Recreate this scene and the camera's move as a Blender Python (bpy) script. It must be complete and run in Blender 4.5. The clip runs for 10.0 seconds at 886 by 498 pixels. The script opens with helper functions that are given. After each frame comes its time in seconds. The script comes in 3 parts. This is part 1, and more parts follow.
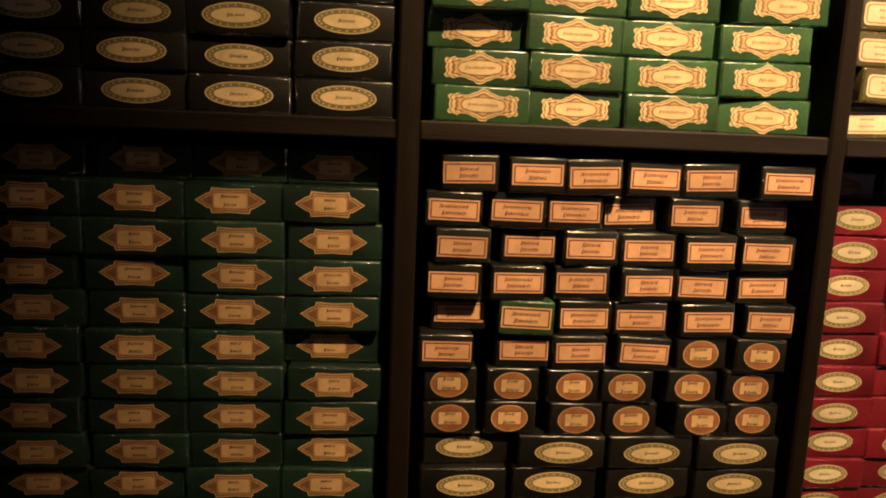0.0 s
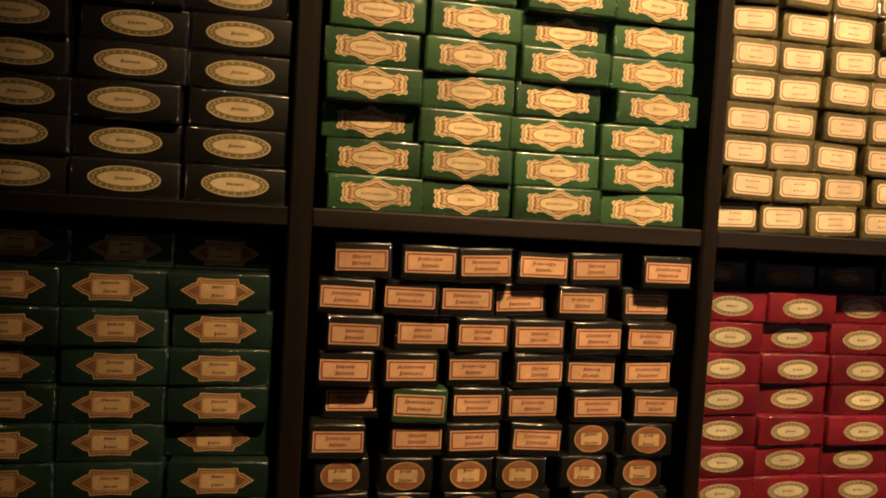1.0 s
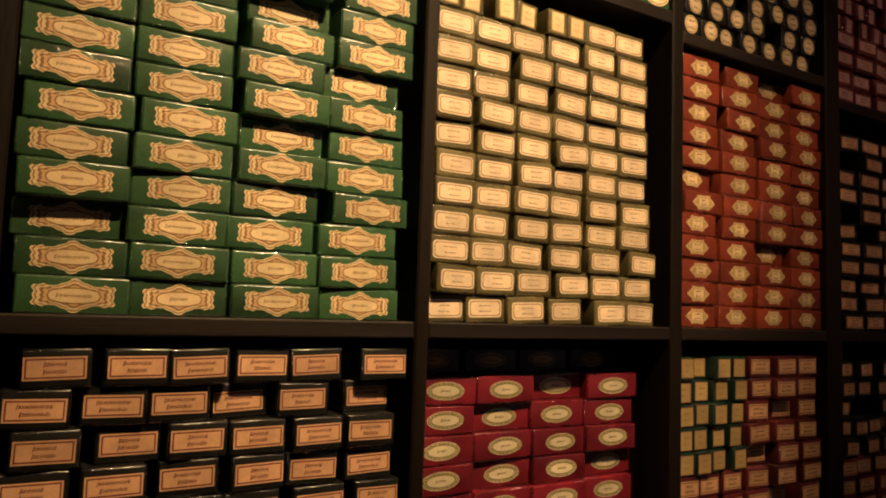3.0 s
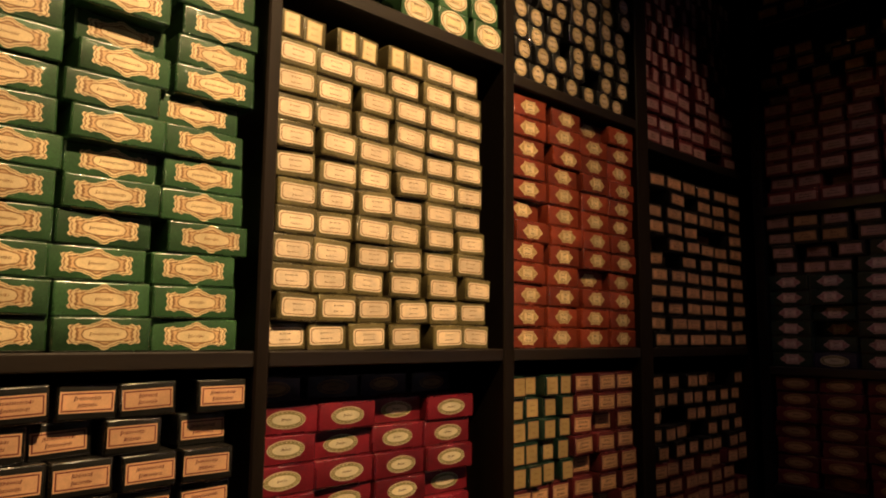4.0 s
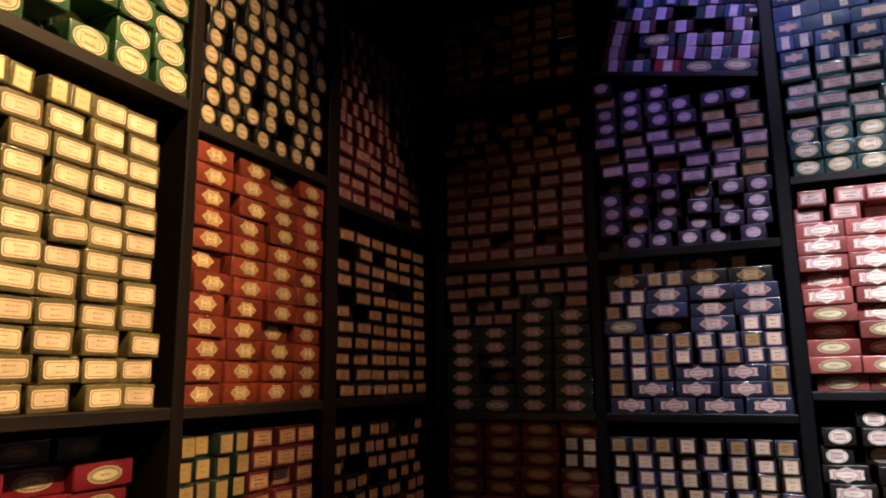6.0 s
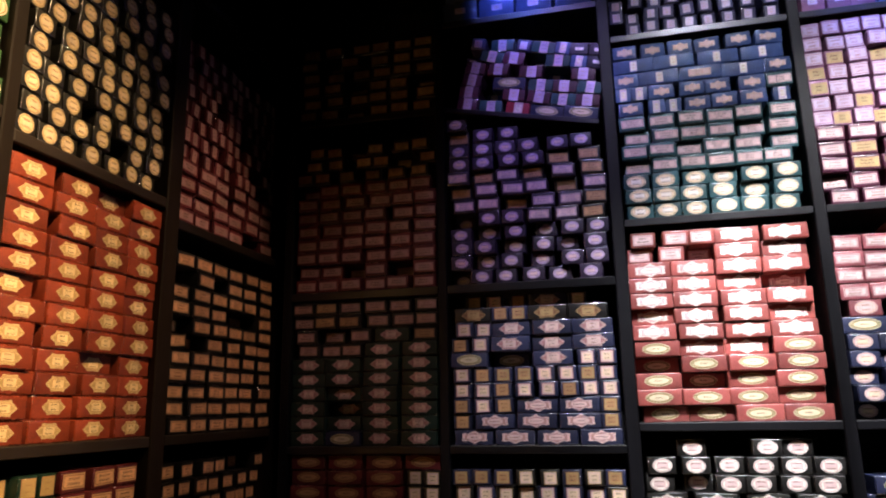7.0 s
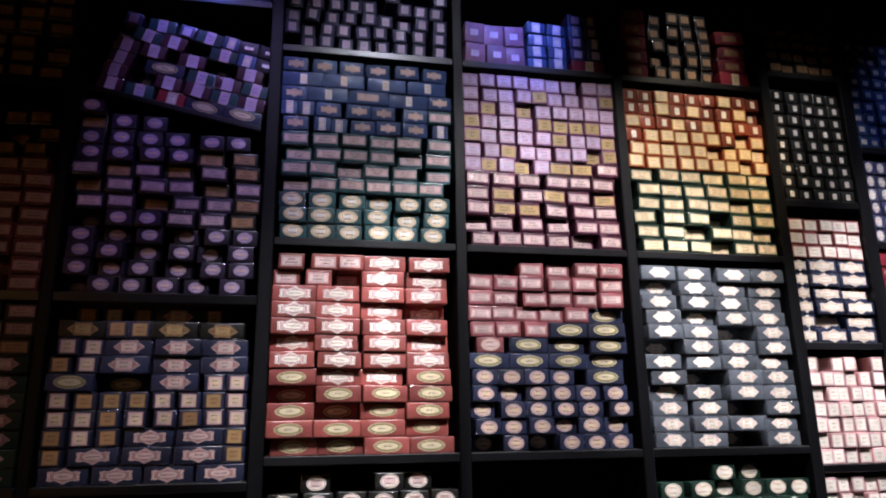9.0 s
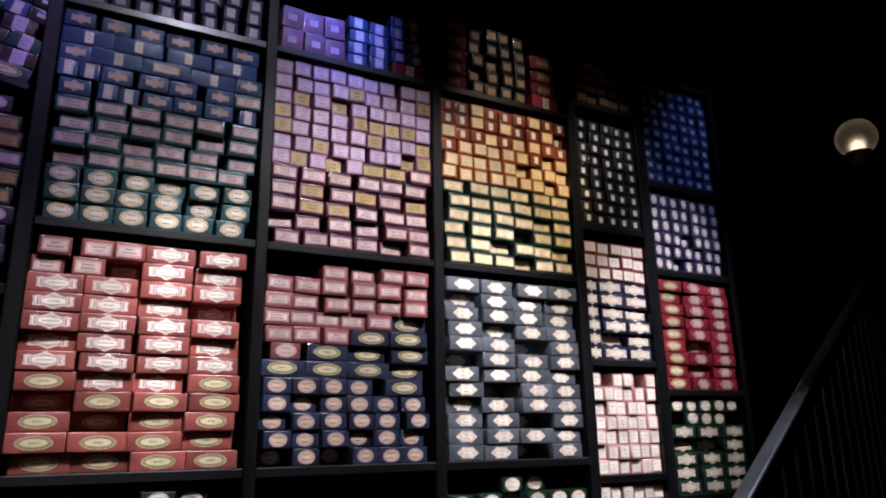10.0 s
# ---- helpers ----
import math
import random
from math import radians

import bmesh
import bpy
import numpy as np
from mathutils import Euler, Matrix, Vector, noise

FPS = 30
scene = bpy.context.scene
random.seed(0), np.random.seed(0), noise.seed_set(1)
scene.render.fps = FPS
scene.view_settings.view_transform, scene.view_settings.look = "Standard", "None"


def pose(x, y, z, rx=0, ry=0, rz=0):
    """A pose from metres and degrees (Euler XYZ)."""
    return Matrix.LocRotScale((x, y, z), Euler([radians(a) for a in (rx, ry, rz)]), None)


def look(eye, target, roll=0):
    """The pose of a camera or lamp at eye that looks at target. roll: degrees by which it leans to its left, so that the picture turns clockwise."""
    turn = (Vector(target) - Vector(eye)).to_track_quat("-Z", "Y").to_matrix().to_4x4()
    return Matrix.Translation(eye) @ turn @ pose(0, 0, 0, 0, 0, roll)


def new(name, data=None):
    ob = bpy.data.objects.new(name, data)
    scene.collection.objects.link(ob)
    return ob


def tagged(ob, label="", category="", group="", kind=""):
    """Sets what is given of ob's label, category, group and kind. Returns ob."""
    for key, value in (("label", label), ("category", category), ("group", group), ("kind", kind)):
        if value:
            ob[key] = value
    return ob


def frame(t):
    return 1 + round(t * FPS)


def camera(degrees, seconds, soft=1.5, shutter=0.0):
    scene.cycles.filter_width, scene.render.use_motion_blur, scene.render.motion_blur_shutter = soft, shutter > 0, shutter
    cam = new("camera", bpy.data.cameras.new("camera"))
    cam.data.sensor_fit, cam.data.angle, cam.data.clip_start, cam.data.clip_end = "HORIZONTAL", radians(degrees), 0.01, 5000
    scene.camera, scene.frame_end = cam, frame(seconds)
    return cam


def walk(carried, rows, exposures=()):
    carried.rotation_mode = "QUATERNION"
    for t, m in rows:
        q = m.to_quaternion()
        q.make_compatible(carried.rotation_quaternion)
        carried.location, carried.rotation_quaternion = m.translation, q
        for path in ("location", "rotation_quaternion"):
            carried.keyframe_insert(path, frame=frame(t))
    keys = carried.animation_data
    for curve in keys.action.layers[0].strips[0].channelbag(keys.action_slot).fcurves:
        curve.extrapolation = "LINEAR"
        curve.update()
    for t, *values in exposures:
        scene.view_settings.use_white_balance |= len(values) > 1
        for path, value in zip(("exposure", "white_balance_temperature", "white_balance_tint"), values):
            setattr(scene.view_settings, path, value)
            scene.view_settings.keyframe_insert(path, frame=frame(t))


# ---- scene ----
# ---- camera and its walk ----
cam = camera(64.4, 10.0, soft=2.0)
METRES, EYE, TILT, LEAN, TURN = 0.8, 1.5, 0.0, 0.0, -4.7
ROWS = [
    (0.0, 0.0, 0.0, 0.0, 0.35, -8.87, -2.27),
    (0.5, 0.0197, -0.0042, 0.021, -2.17, -5.61, -2.99),
    (1.0, 0.0503, -0.0039, 0.0384, -6.36, -2.78, -3.23),
    (1.5, 0.0825, -0.0093, 0.0517, -10.71, -0.48, -3.15),
    (2.0, 0.1168, -0.0279, 0.0612, -15.37, 1.8, -2.75),
    (2.5, 0.1296, -0.0484, 0.0701, -20.13, 3.37, -2.4),
    (4.0, 0.1131, -0.1244, 0.0859, -38.07, 6.9, -0.66),
    (4.5, 0.1221, -0.1526, 0.083, -43.97, 7.52, -0.07),
    (5.0, 0.1363, -0.1799, 0.0896, -50.4, 8.23, 0.25),
    (5.5, 0.1592, -0.2033, 0.0991, -55.56, 9.28, 0.51),
    (7.0, 0.2358, -0.2961, 0.1311, -71.75, 12.7, 0.99),
    (7.5, 0.2865, -0.325, 0.1316, -77.45, 12.89, 1.1),
    (8.0, 0.3621, -0.3723, 0.1311, -84.23, 13.03, 1.15),
    (8.5, 0.4409, -0.4299, 0.1387, -90.33, 13.48, 1.08),
    (9.0, 0.5255, -0.5004, 0.1403, -96.81, 14.55, 0.82),
    (9.5, 0.599, -0.5318, 0.1463, -103.76, 14.88, 0.67),
    (10.0, 0.6894, -0.5512, 0.1483, -112.86, 15.15, 0.89),
]
walk(cam, [(t, pose(0, 0, EYE, TILT, LEAN, TURN) @ pose(METRES * x, METRES * y, METRES * z, 90 + pitch, roll, yaw)) for t, x, y, z, yaw, pitch, roll in ROWS],
     [(0.0, 0.65), (1.0, 0.25), (2.5, -0.15), (4.0, -0.15), (5.5, 0.0), (7.0, 0.85), (8.5, 0.2), (10.0, -0.28)])

# ---- light: a dark shop interior under theatre spots ----
world = bpy.data.worlds.new("world")
scene.world = world
world.use_nodes = True
world.node_tree.nodes["Background"].inputs["Color"].default_value = (0.5, 0.6, 0.9, 1)
world.node_tree.nodes["Background"].inputs["Strength"].default_value = 0.008


def spot(eye, target, degrees, watts, colour, blend=0.8, radius=0.04):
    lamp = bpy.data.lights.new("spotlight", "SPOT")
    lamp.energy, lamp.color, lamp.spot_size, lamp.spot_blend, lamp.shadow_soft_size = watts, colour, radians(degrees), blend, radius
    new("spotlight", lamp).matrix_world = look(eye, target)


WARM, COOL, BLUE, VIOLET, AMBER = (1, 0.65, 0.32), (0.97, 0.94, 1), (0.16, 0.22, 1), (0.42, 0.34, 1), (1, 0.66, 0.25)
# warm spots over the north shelving
spot((1.08, -0.7, 4.2), (0.86, 1.2, 1.88), 48, 700, WARM, 1.0)
spot((0.7, -0.6, 4.2), (0.68, 1.2, 1.95), 20, 190, (1, 0.72, 0.38), 1.0)
spot((1.6, -0.5, 4.2), (1.62, 1.2, 2.1), 34, 190, WARM, 1.0)
spot((2.25, -0.3, 4.2), (2.52, 1.2, 2.0), 28, 80, (1, 0.60, 0.38), 1.0)
# cool and coloured spots over the east shelving
spot((1.2, -1.6, 4.3), (2.98, -1.50, 1.62), 48, 540, COOL, 1.0)
spot((1.6, -0.75, 4.3), (2.98, -0.75, 2.08), 9, 330, COOL, 0.8)
spot((1.4, -0.9, 4.3), (2.98, -0.66, 1.80), 24, 400, COOL, 1.0)
spot((1.5, -2.1, 4.3), (2.98, -2.08, 1.95), 21, 620, COOL, 1.0)
spot((1.6, -2.9, 4.3), (2.98, -2.75, 1.75), 20, 680, COOL, 1.0)
spot((1.6, -2.6, 4.3), (2.98, -2.72, 2.85), 22, 110, COOL, 1.0)
spot((1.7, -3.3, 4.3), (2.98, -3.08, 2.0), 27, 450, COOL, 1.0)
spot((1.5, -2.3, 4.3), (2.98, -2.14, 2.58), 30, 190, (1, 0.86, 0.66), 1.0)
spot((1.7, -2.6, 4.3), (2.98, -2.40, 2.74), 15, 120, AMBER, 1.0)
spot((1.8, -2.2, 4.4), (2.98, -2.15, 3.28), 20, 50, COOL, 1.0)
spot((1.9, -1.3, 4.4), (2.98, -1.34, 3.34), 21, 210, BLUE, 1.0)
spot((1.9, -0.2, 4.4), (2.98, -0.08, 2.78), 30, 90, VIOLET, 1.0)
spot((1.9, 0.0, 4.4), (2.98, 0.05, 3.42), 18, 95, BLUE, 1.0)
spot((1.9, -3.7, 4.4), (2.98, -3.40, 2.95), 32, 42, (0.25, 0.38, 1), 1.0)
spot((1.4, -0.3, 4.3), (2.98, -0.16, 1.42), 26, 270, COOL, 1.0)
spot((1.2, -0.2, 4.3), (2.98, 0.60, 1.40), 32, 30, (1, 0.74, 0.80), 1.0)
spot((1.0, -0.9, 4.4), (2.98, -0.95, 2.72), 42, 115, (0.80, 0.80, 1), 1.0)
# one over the stair rail
spot((2.3, -3.2, 4.4), (1.80, -2.0, 1.44), 22, 120, (0.85, 0.9, 1), 1.0)


# ---- materials ----
def nodes_of(name):
    m = bpy.data.materials.new(name)
    m.use_nodes = True
    return m, m.node_tree.nodes, m.node_tree.links, m.node_tree.nodes["Principled BSDF"]


def surface(name, colour, rough=0.5, grain=180.0, spots=9.0, vary=0.35, bump=0.15, per_object=0.25, coat=0.0, stretch=(1, 1, 1), crinkle=0.0):
    """Colour with fine grain, larger stains and a little change from object to object."""
    m, nodes, links, bsdf = nodes_of(name)
    coords = nodes.new("ShaderNodeTexCoord")
    info = nodes.new("ShaderNodeObjectInfo")
    shift = nodes.new("ShaderNodeVectorMath")
    shift.operation = "MULTIPLY_ADD"
    shift.inputs[1].default_value = stretch
    spread = nodes.new("ShaderNodeVectorMath")
    spread.operation = "SCALE"
    spread.inputs[0].default_value = (17, 31, 23)
    links.new(info.outputs["Random"], spread.inputs["Scale"])
    links.new(coords.outputs["Object"], shift.inputs[0])
    links.new(spread.outputs[0], shift.inputs[2])
    fine, large = nodes.new("ShaderNodeTexNoise"), nodes.new("ShaderNodeTexNoise")
    fine.inputs["Scale"].default_value, fine.inputs["Detail"].default_value = grain, 4
    large.inputs["Scale"].default_value, large.inputs["Detail"].default_value = spots, 5
    for n in (fine, large):
        links.new(shift.outputs[0], n.inputs["Vector"])
    both = nodes.new("ShaderNodeMath")
    both.operation = "MULTIPLY_ADD"
    both.inputs[1].default_value = 0.5
    links.new(fine.outputs["Fac"], both.inputs[0])
    links.new(large.outputs["Fac"], both.inputs[2])
    value = nodes.new("ShaderNodeMapRange")
    value.inputs["From Min"].default_value, value.inputs["From Max"].default_value = 0.45, 1.05
    value.inputs["To Min"].default_value, value.inputs["To Max"].default_value = 1 - vary, 1 + vary
    links.new(both.outputs[0], value.inputs["Value"])
    own = nodes.new("ShaderNodeMapRange")
    own.inputs["To Min"].default_value, own.inputs["To Max"].default_value = 1 - per_object, 1 + per_object
    links.new(info.outputs["Random"], own.inputs["Value"])
    product = nodes.new("ShaderNodeMath")
    product.operation = "MULTIPLY"
    links.new(value.outputs[0], product.inputs[0])
    links.new(own.outputs[0], product.inputs[1])
    tint = nodes.new("ShaderNodeVectorMath")
    tint.operation = "SCALE"
    tint.inputs[0].default_value = colour
    links.new(product.outputs[0], tint.inputs["Scale"])
    links.new(tint.outputs[0], bsdf.inputs["Base Color"])
    gloss = nodes.new("ShaderNodeMapRange")
    gloss.inputs["To Min"].default_value, gloss.inputs["To Max"].default_value = max(0.05, rough - 0.15), min(1, rough + 0.15)
    links.new(large.outputs["Fac"], gloss.inputs["Value"])
    links.new(gloss.outputs[0], bsdf.inputs["Roughness"])
    relief = nodes.new("ShaderNodeBump")
    relief.inputs["Strength"].default_value, relief.inputs["Distance"].default_value = bump, 0.002
    links.new(both.outputs[0], relief.inputs["Height"])
    links.new(relief.outputs[0], bsdf.inputs["Normal"])
    bsdf.inputs["Coat Weight"].default_value, bsdf.inputs["Coat Roughness"].default_value = coat, 0.25
    if crinkle:
        bsdf.inputs["Coat Roughness"].default_value = 0.09
        folds = nodes.new("ShaderNodeTexNoise")
        folds.inputs["Scale"].default_value, folds.inputs["Detail"].default_value, folds.inputs["Distortion"].default_value = 60, 3, 1.2
        links.new(shift.outputs[0], folds.inputs["Vector"])
        creases = nodes.new("ShaderNodeBump")
        creases.inputs["Strength"].default_value, creases.inputs["Distance"].default_value = crinkle, 0.009
        links.new(folds.outputs["Fac"], creases.inputs["Height"])
        links.new(creases.outputs[0], bsdf.inputs["Coat Normal"])
    return m


CARD = dict(
    green=(0.025, 0.072, 0.026), dark_green=(0.007, 0.024, 0.016), black=(0.0055, 0.005, 0.004), red=(0.145, 0.007, 0.016),
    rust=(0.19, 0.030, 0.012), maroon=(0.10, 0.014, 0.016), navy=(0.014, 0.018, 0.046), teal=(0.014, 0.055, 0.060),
    brick=(0.23, 0.054, 0.046), violet=(0.014, 0.008, 0.024), lilac=(0.22, 0.095, 0.16), rose=(0.23, 0.062, 0.072),
    slate=(0.070, 0.080, 0.098), olive=(0.105, 0.085, 0.034), orange=(0.30, 0.055, 0.020), crimson=(0.23, 0.012, 0.026),
    blue=(0.03, 0.06, 0.16), blush=(0.62, 0.36, 0.36), indigo=(0.03, 0.03, 0.08), wine=(0.060, 0.010, 0.026))
PAPER = dict(
    cream=(0.72, 0.55, 0.31), pale=(0.76, 0.59, 0.41), buff=(0.62, 0.40, 0.20), tan=(0.40, 0.22, 0.10), gold=(0.42, 0.29, 0.12),
    white=(0.80, 0.74, 0.66), pink=(0.68, 0.50, 0.48), yellow=(0.66, 0.57, 0.38), salmon=(0.64, 0.36, 0.20), mauve=(0.55, 0.42, 0.60), rosy=(0.68, 0.51, 0.46), bronze=(0.42, 0.24, 0.11), dusky=(0.42, 0.25, 0.22))
INK = dict(oxblood=(0.13, 0.016, 0.012), brown=(0.10, 0.045, 0.018), dark=(0.022, 0.014, 0.010), sepia=(0.26, 0.13, 0.05), sage=(0.20, 0.165, 0.06), faded=(0.48, 0.27, 0.14), umber=(0.20, 0.095, 0.036), russet=(0.30, 0.115, 0.045), heather=(0.22, 0.13, 0.26), mulberry=(0.36, 0.17, 0.17))
MATS = {}
for n, c in CARD.items():
    MATS[n] = surface("card_" + n, c, 0.6, 260, 14, 0.5, 0.25, 0.3, 0.4, crinkle=0.3)
    MATS[n].node_tree.nodes["Principled BSDF"].inputs["Specular IOR Level"].default_value = 0.3
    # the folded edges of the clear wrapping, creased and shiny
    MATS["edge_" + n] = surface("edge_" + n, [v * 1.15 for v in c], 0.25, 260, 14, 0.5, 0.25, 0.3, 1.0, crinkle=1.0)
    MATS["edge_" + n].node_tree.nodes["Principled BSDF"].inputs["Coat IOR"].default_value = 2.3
for n, c in PAPER.items():
    MATS[n] = surface("paper_" + n, c, 0.6, 300, 22, 0.26, 0.08, 0.14, 0.35, crinkle=0.5)
for n, c in INK.items():
    MATS[n] = surface("ink_" + n, c, 0.6, 320, 60, 0.3, 0.02, 0.1)
WOOD = surface("dark_stained_wood", (0.013, 0.008, 0.0045), 0.46, 90, 5, 0.6, 0.4, 0.25, 0.08, stretch=(0.25, 3, 3))
WOOD_UP = surface("dark_stained_upright_wood", (0.010, 0.006, 0.0035), 0.5, 90, 5, 0.6, 0.4, 0.25, 0.05, stretch=(3, 3, 0.25))
BLACK_WOOD = surface("black_stained_wood", (0.0045, 0.0045, 0.0058), 0.36, 90, 5, 0.6, 0.4, 0.25, 0.5, stretch=(0.25, 3, 3))
BLACK_WOOD_UP = surface("black_stained_upright_wood", (0.0045, 0.0045, 0.0058), 0.42, 90, 5, 0.6, 0.4, 0.25, 0.12, stretch=(3, 3, 0.25))
for m in (WOOD_UP, BLACK_WOOD_UP):
    m.node_tree.nodes["Principled BSDF"].inputs["Specular IOR Level"].default_value = 0.22
    m.node_tree.nodes["Principled BSDF"].inputs["Coat Weight"].default_value = 0.03
BACK = surface("black_painted_board", (0.010, 0.009, 0.009), 0.8, 60, 3, 0.4, 0.2)
PLASTER = surface("dark_painted_plaster", (0.015, 0.014, 0.014), 0.8, 40, 2, 0.4, 0.3)
BOARDS = surface("dark_floor_boards", (0.05, 0.032, 0.02), 0.5, 60, 3, 0.5, 0.3, stretch=(0.3, 3, 1))
IRON = surface("worn_dark_iron", (0.22, 0.23, 0.27), 0.34, 90, 8, 0.15, 0.1)
IRON.node_tree.nodes["Principled BSDF"].inputs["Metallic"].default_value = 0.45
OPAL, _, _, frost = nodes_of("frosted_glass")
frost.inputs["Base Color"].default_value, frost.inputs["Roughness"].default_value = (0.42, 0.38, 0.34, 1), 0.6
frost.inputs["Transmission Weight"].default_value = 0.9
BULB, _, _, glow = nodes_of("glowing_bulb")
glow.inputs["Emission Color"].default_value, glow.inputs["Emission Strength"].default_value = (1, 0.82, 0.6, 1), 4.0


# ---- mesh helpers ----
def mesh_of(name, verts, faces, mats, slots=None):
    me = bpy.data.meshes.new(name)
    me.from_pydata(verts, [], faces)
    for m in mats:
        me.materials.append(m)
    if slots:
        me.polygons.foreach_set("material_index", slots)
    me.update()
    return me


def block(size, bevel=0.0015, segments=1):
    """Vertices and faces of a chamfered block: x centred, y from 0 back, z from 0 up."""
    bm = bmesh.new()
    bmesh.ops.create_cube(bm, size=1.0)
    for v in bm.verts:
        v.co = Vector((v.co.x * size[0], (v.co.y + 0.5) * size[1], (v.co.z + 0.5) * size[2]))
    if bevel:
        bmesh.ops.bevel(bm, geom=bm.edges[:], offset=bevel, segments=segments, affect="EDGES", profile=0.5)
    return bm


def part(name, bm, material, parent=None, label=""):
    me = bpy.data.meshes.new(name)
    bm.to_mesh(me)
    bm.free()
    me.materials.append(material)
    ob = new(name, me)
    ob.parent = parent
    return tagged(ob, label)


def slab(name, lo, hi, material, parent=None, bevel=0.003, label=""):
    size = [b - a for a, b in zip(lo, hi)]
    bm = block(size, bevel)
    bmesh.ops.translate(bm, verts=bm.verts[:], vec=((lo[0] + hi[0]) / 2, lo[1], lo[2]))
    return part(name, bm, material, parent, label)


# ---- label shapes, all in a square from -1 to 1 ----
def mirrored(quarter):
    right = quarter + [(x, -z) for x, z in reversed(quarter)][(1 if quarter[-1][1] == 0 else 0):]
    return right + [(-x, z) for x, z in reversed(right)][(1 if right[-1][0] == 0 else 0):(-1 if right[0][0] == 0 else None)]


def outline(shape):
    if shape == "oval":
        return [(math.cos(a), math.sin(a)) for a in (math.tau * i / 28 for i in range(28))]
    if shape == "round":
        return mirrored([(0.80 + 0.20 * math.sin(a), 0.58 + 0.42 * math.cos(a)) for a in (math.pi / 2 * i / 5 for i in range(6))])
    if shape == "hexagon":
        return mirrored([(0.0, 0.92), (0.54, 1.0), (0.57, 0.64), (0.68, 0.56), (1.0, 0.0)])
    if shape == "ornate":
        return mirrored([(0.0, 1.0), (0.10, 0.95), (0.17, 0.80), (0.30, 0.72), (0.42, 0.58), (0.62, 0.56), (0.72, 0.68), (0.84, 0.56), (0.94, 0.60), (1.0, 0.44), (0.93, 0.22), (0.97, 0.0)])
    if shape == "plaque":
        return mirrored([(0.0, 0.54), (0.34, 0.48), (0.52, 0.36), (0.60, 0.30), (0.66, 0.0)])
    return mirrored([(1.0, 1.0)])


# a style is a list of layers: shape, share of the width, share of the height, tint
STYLES = dict(
    ornate=[("ornate", 1, 1, "a"), ("ornate", 0.95, 0.91, "b"), ("ornate", 0.91, 0.84, "a"), ("ornate", 0.82, 0.72, "b"), ("ornate", 0.74, 0.60, "c"), ("plaque", 0.98, 0.92, "b"), ("plaque", 0.92, 0.78, "a")],
    wreath=[("oval", 1, 1, "a"), ("oval", 0.96, 0.91, "b"), ("beads", 0.85, 0.78, "a"), ("oval", 0.74, 0.58, "a")],
    oval=[("oval", 1, 1, "a"), ("oval", 0.92, 0.90, "b"), ("oval", 0.84, 0.80, "a"), ("rect", 0.58, 0.48, "b"), ("rect", 0.54, 0.42, "c")],
    medal=[("oval", 1, 1, "a"), ("oval", 0.95, 0.94, "b"), ("rect", 0.66, 0.52, "c"), ("rect", 0.62, 0.46, "a")],
    hexagon=[("hexagon", 1, 1, "a"), ("hexagon", 0.95, 0.91, "b"), ("hexagon", 0.86, 0.78, "a"), ("hexagon", 0.83, 0.72, "b"), ("round", 0.50, 0.64, "c"), ("round", 0.46, 0.56, "a")],
    rect=[("rect", 1, 1, "a"), ("rect", 0.94, 0.86, "b"), ("rect", 0.885, 0.72, "a")],
    round=[("round", 1, 1, "a"), ("round", 0.92, 0.84, "b"), ("round", 0.87, 0.74, "a")],
    square=[("rect", 1, 1, "b"), ("rect", 0.88, 0.88, "a"), ("rect", 0.66, 0.60, "c")])


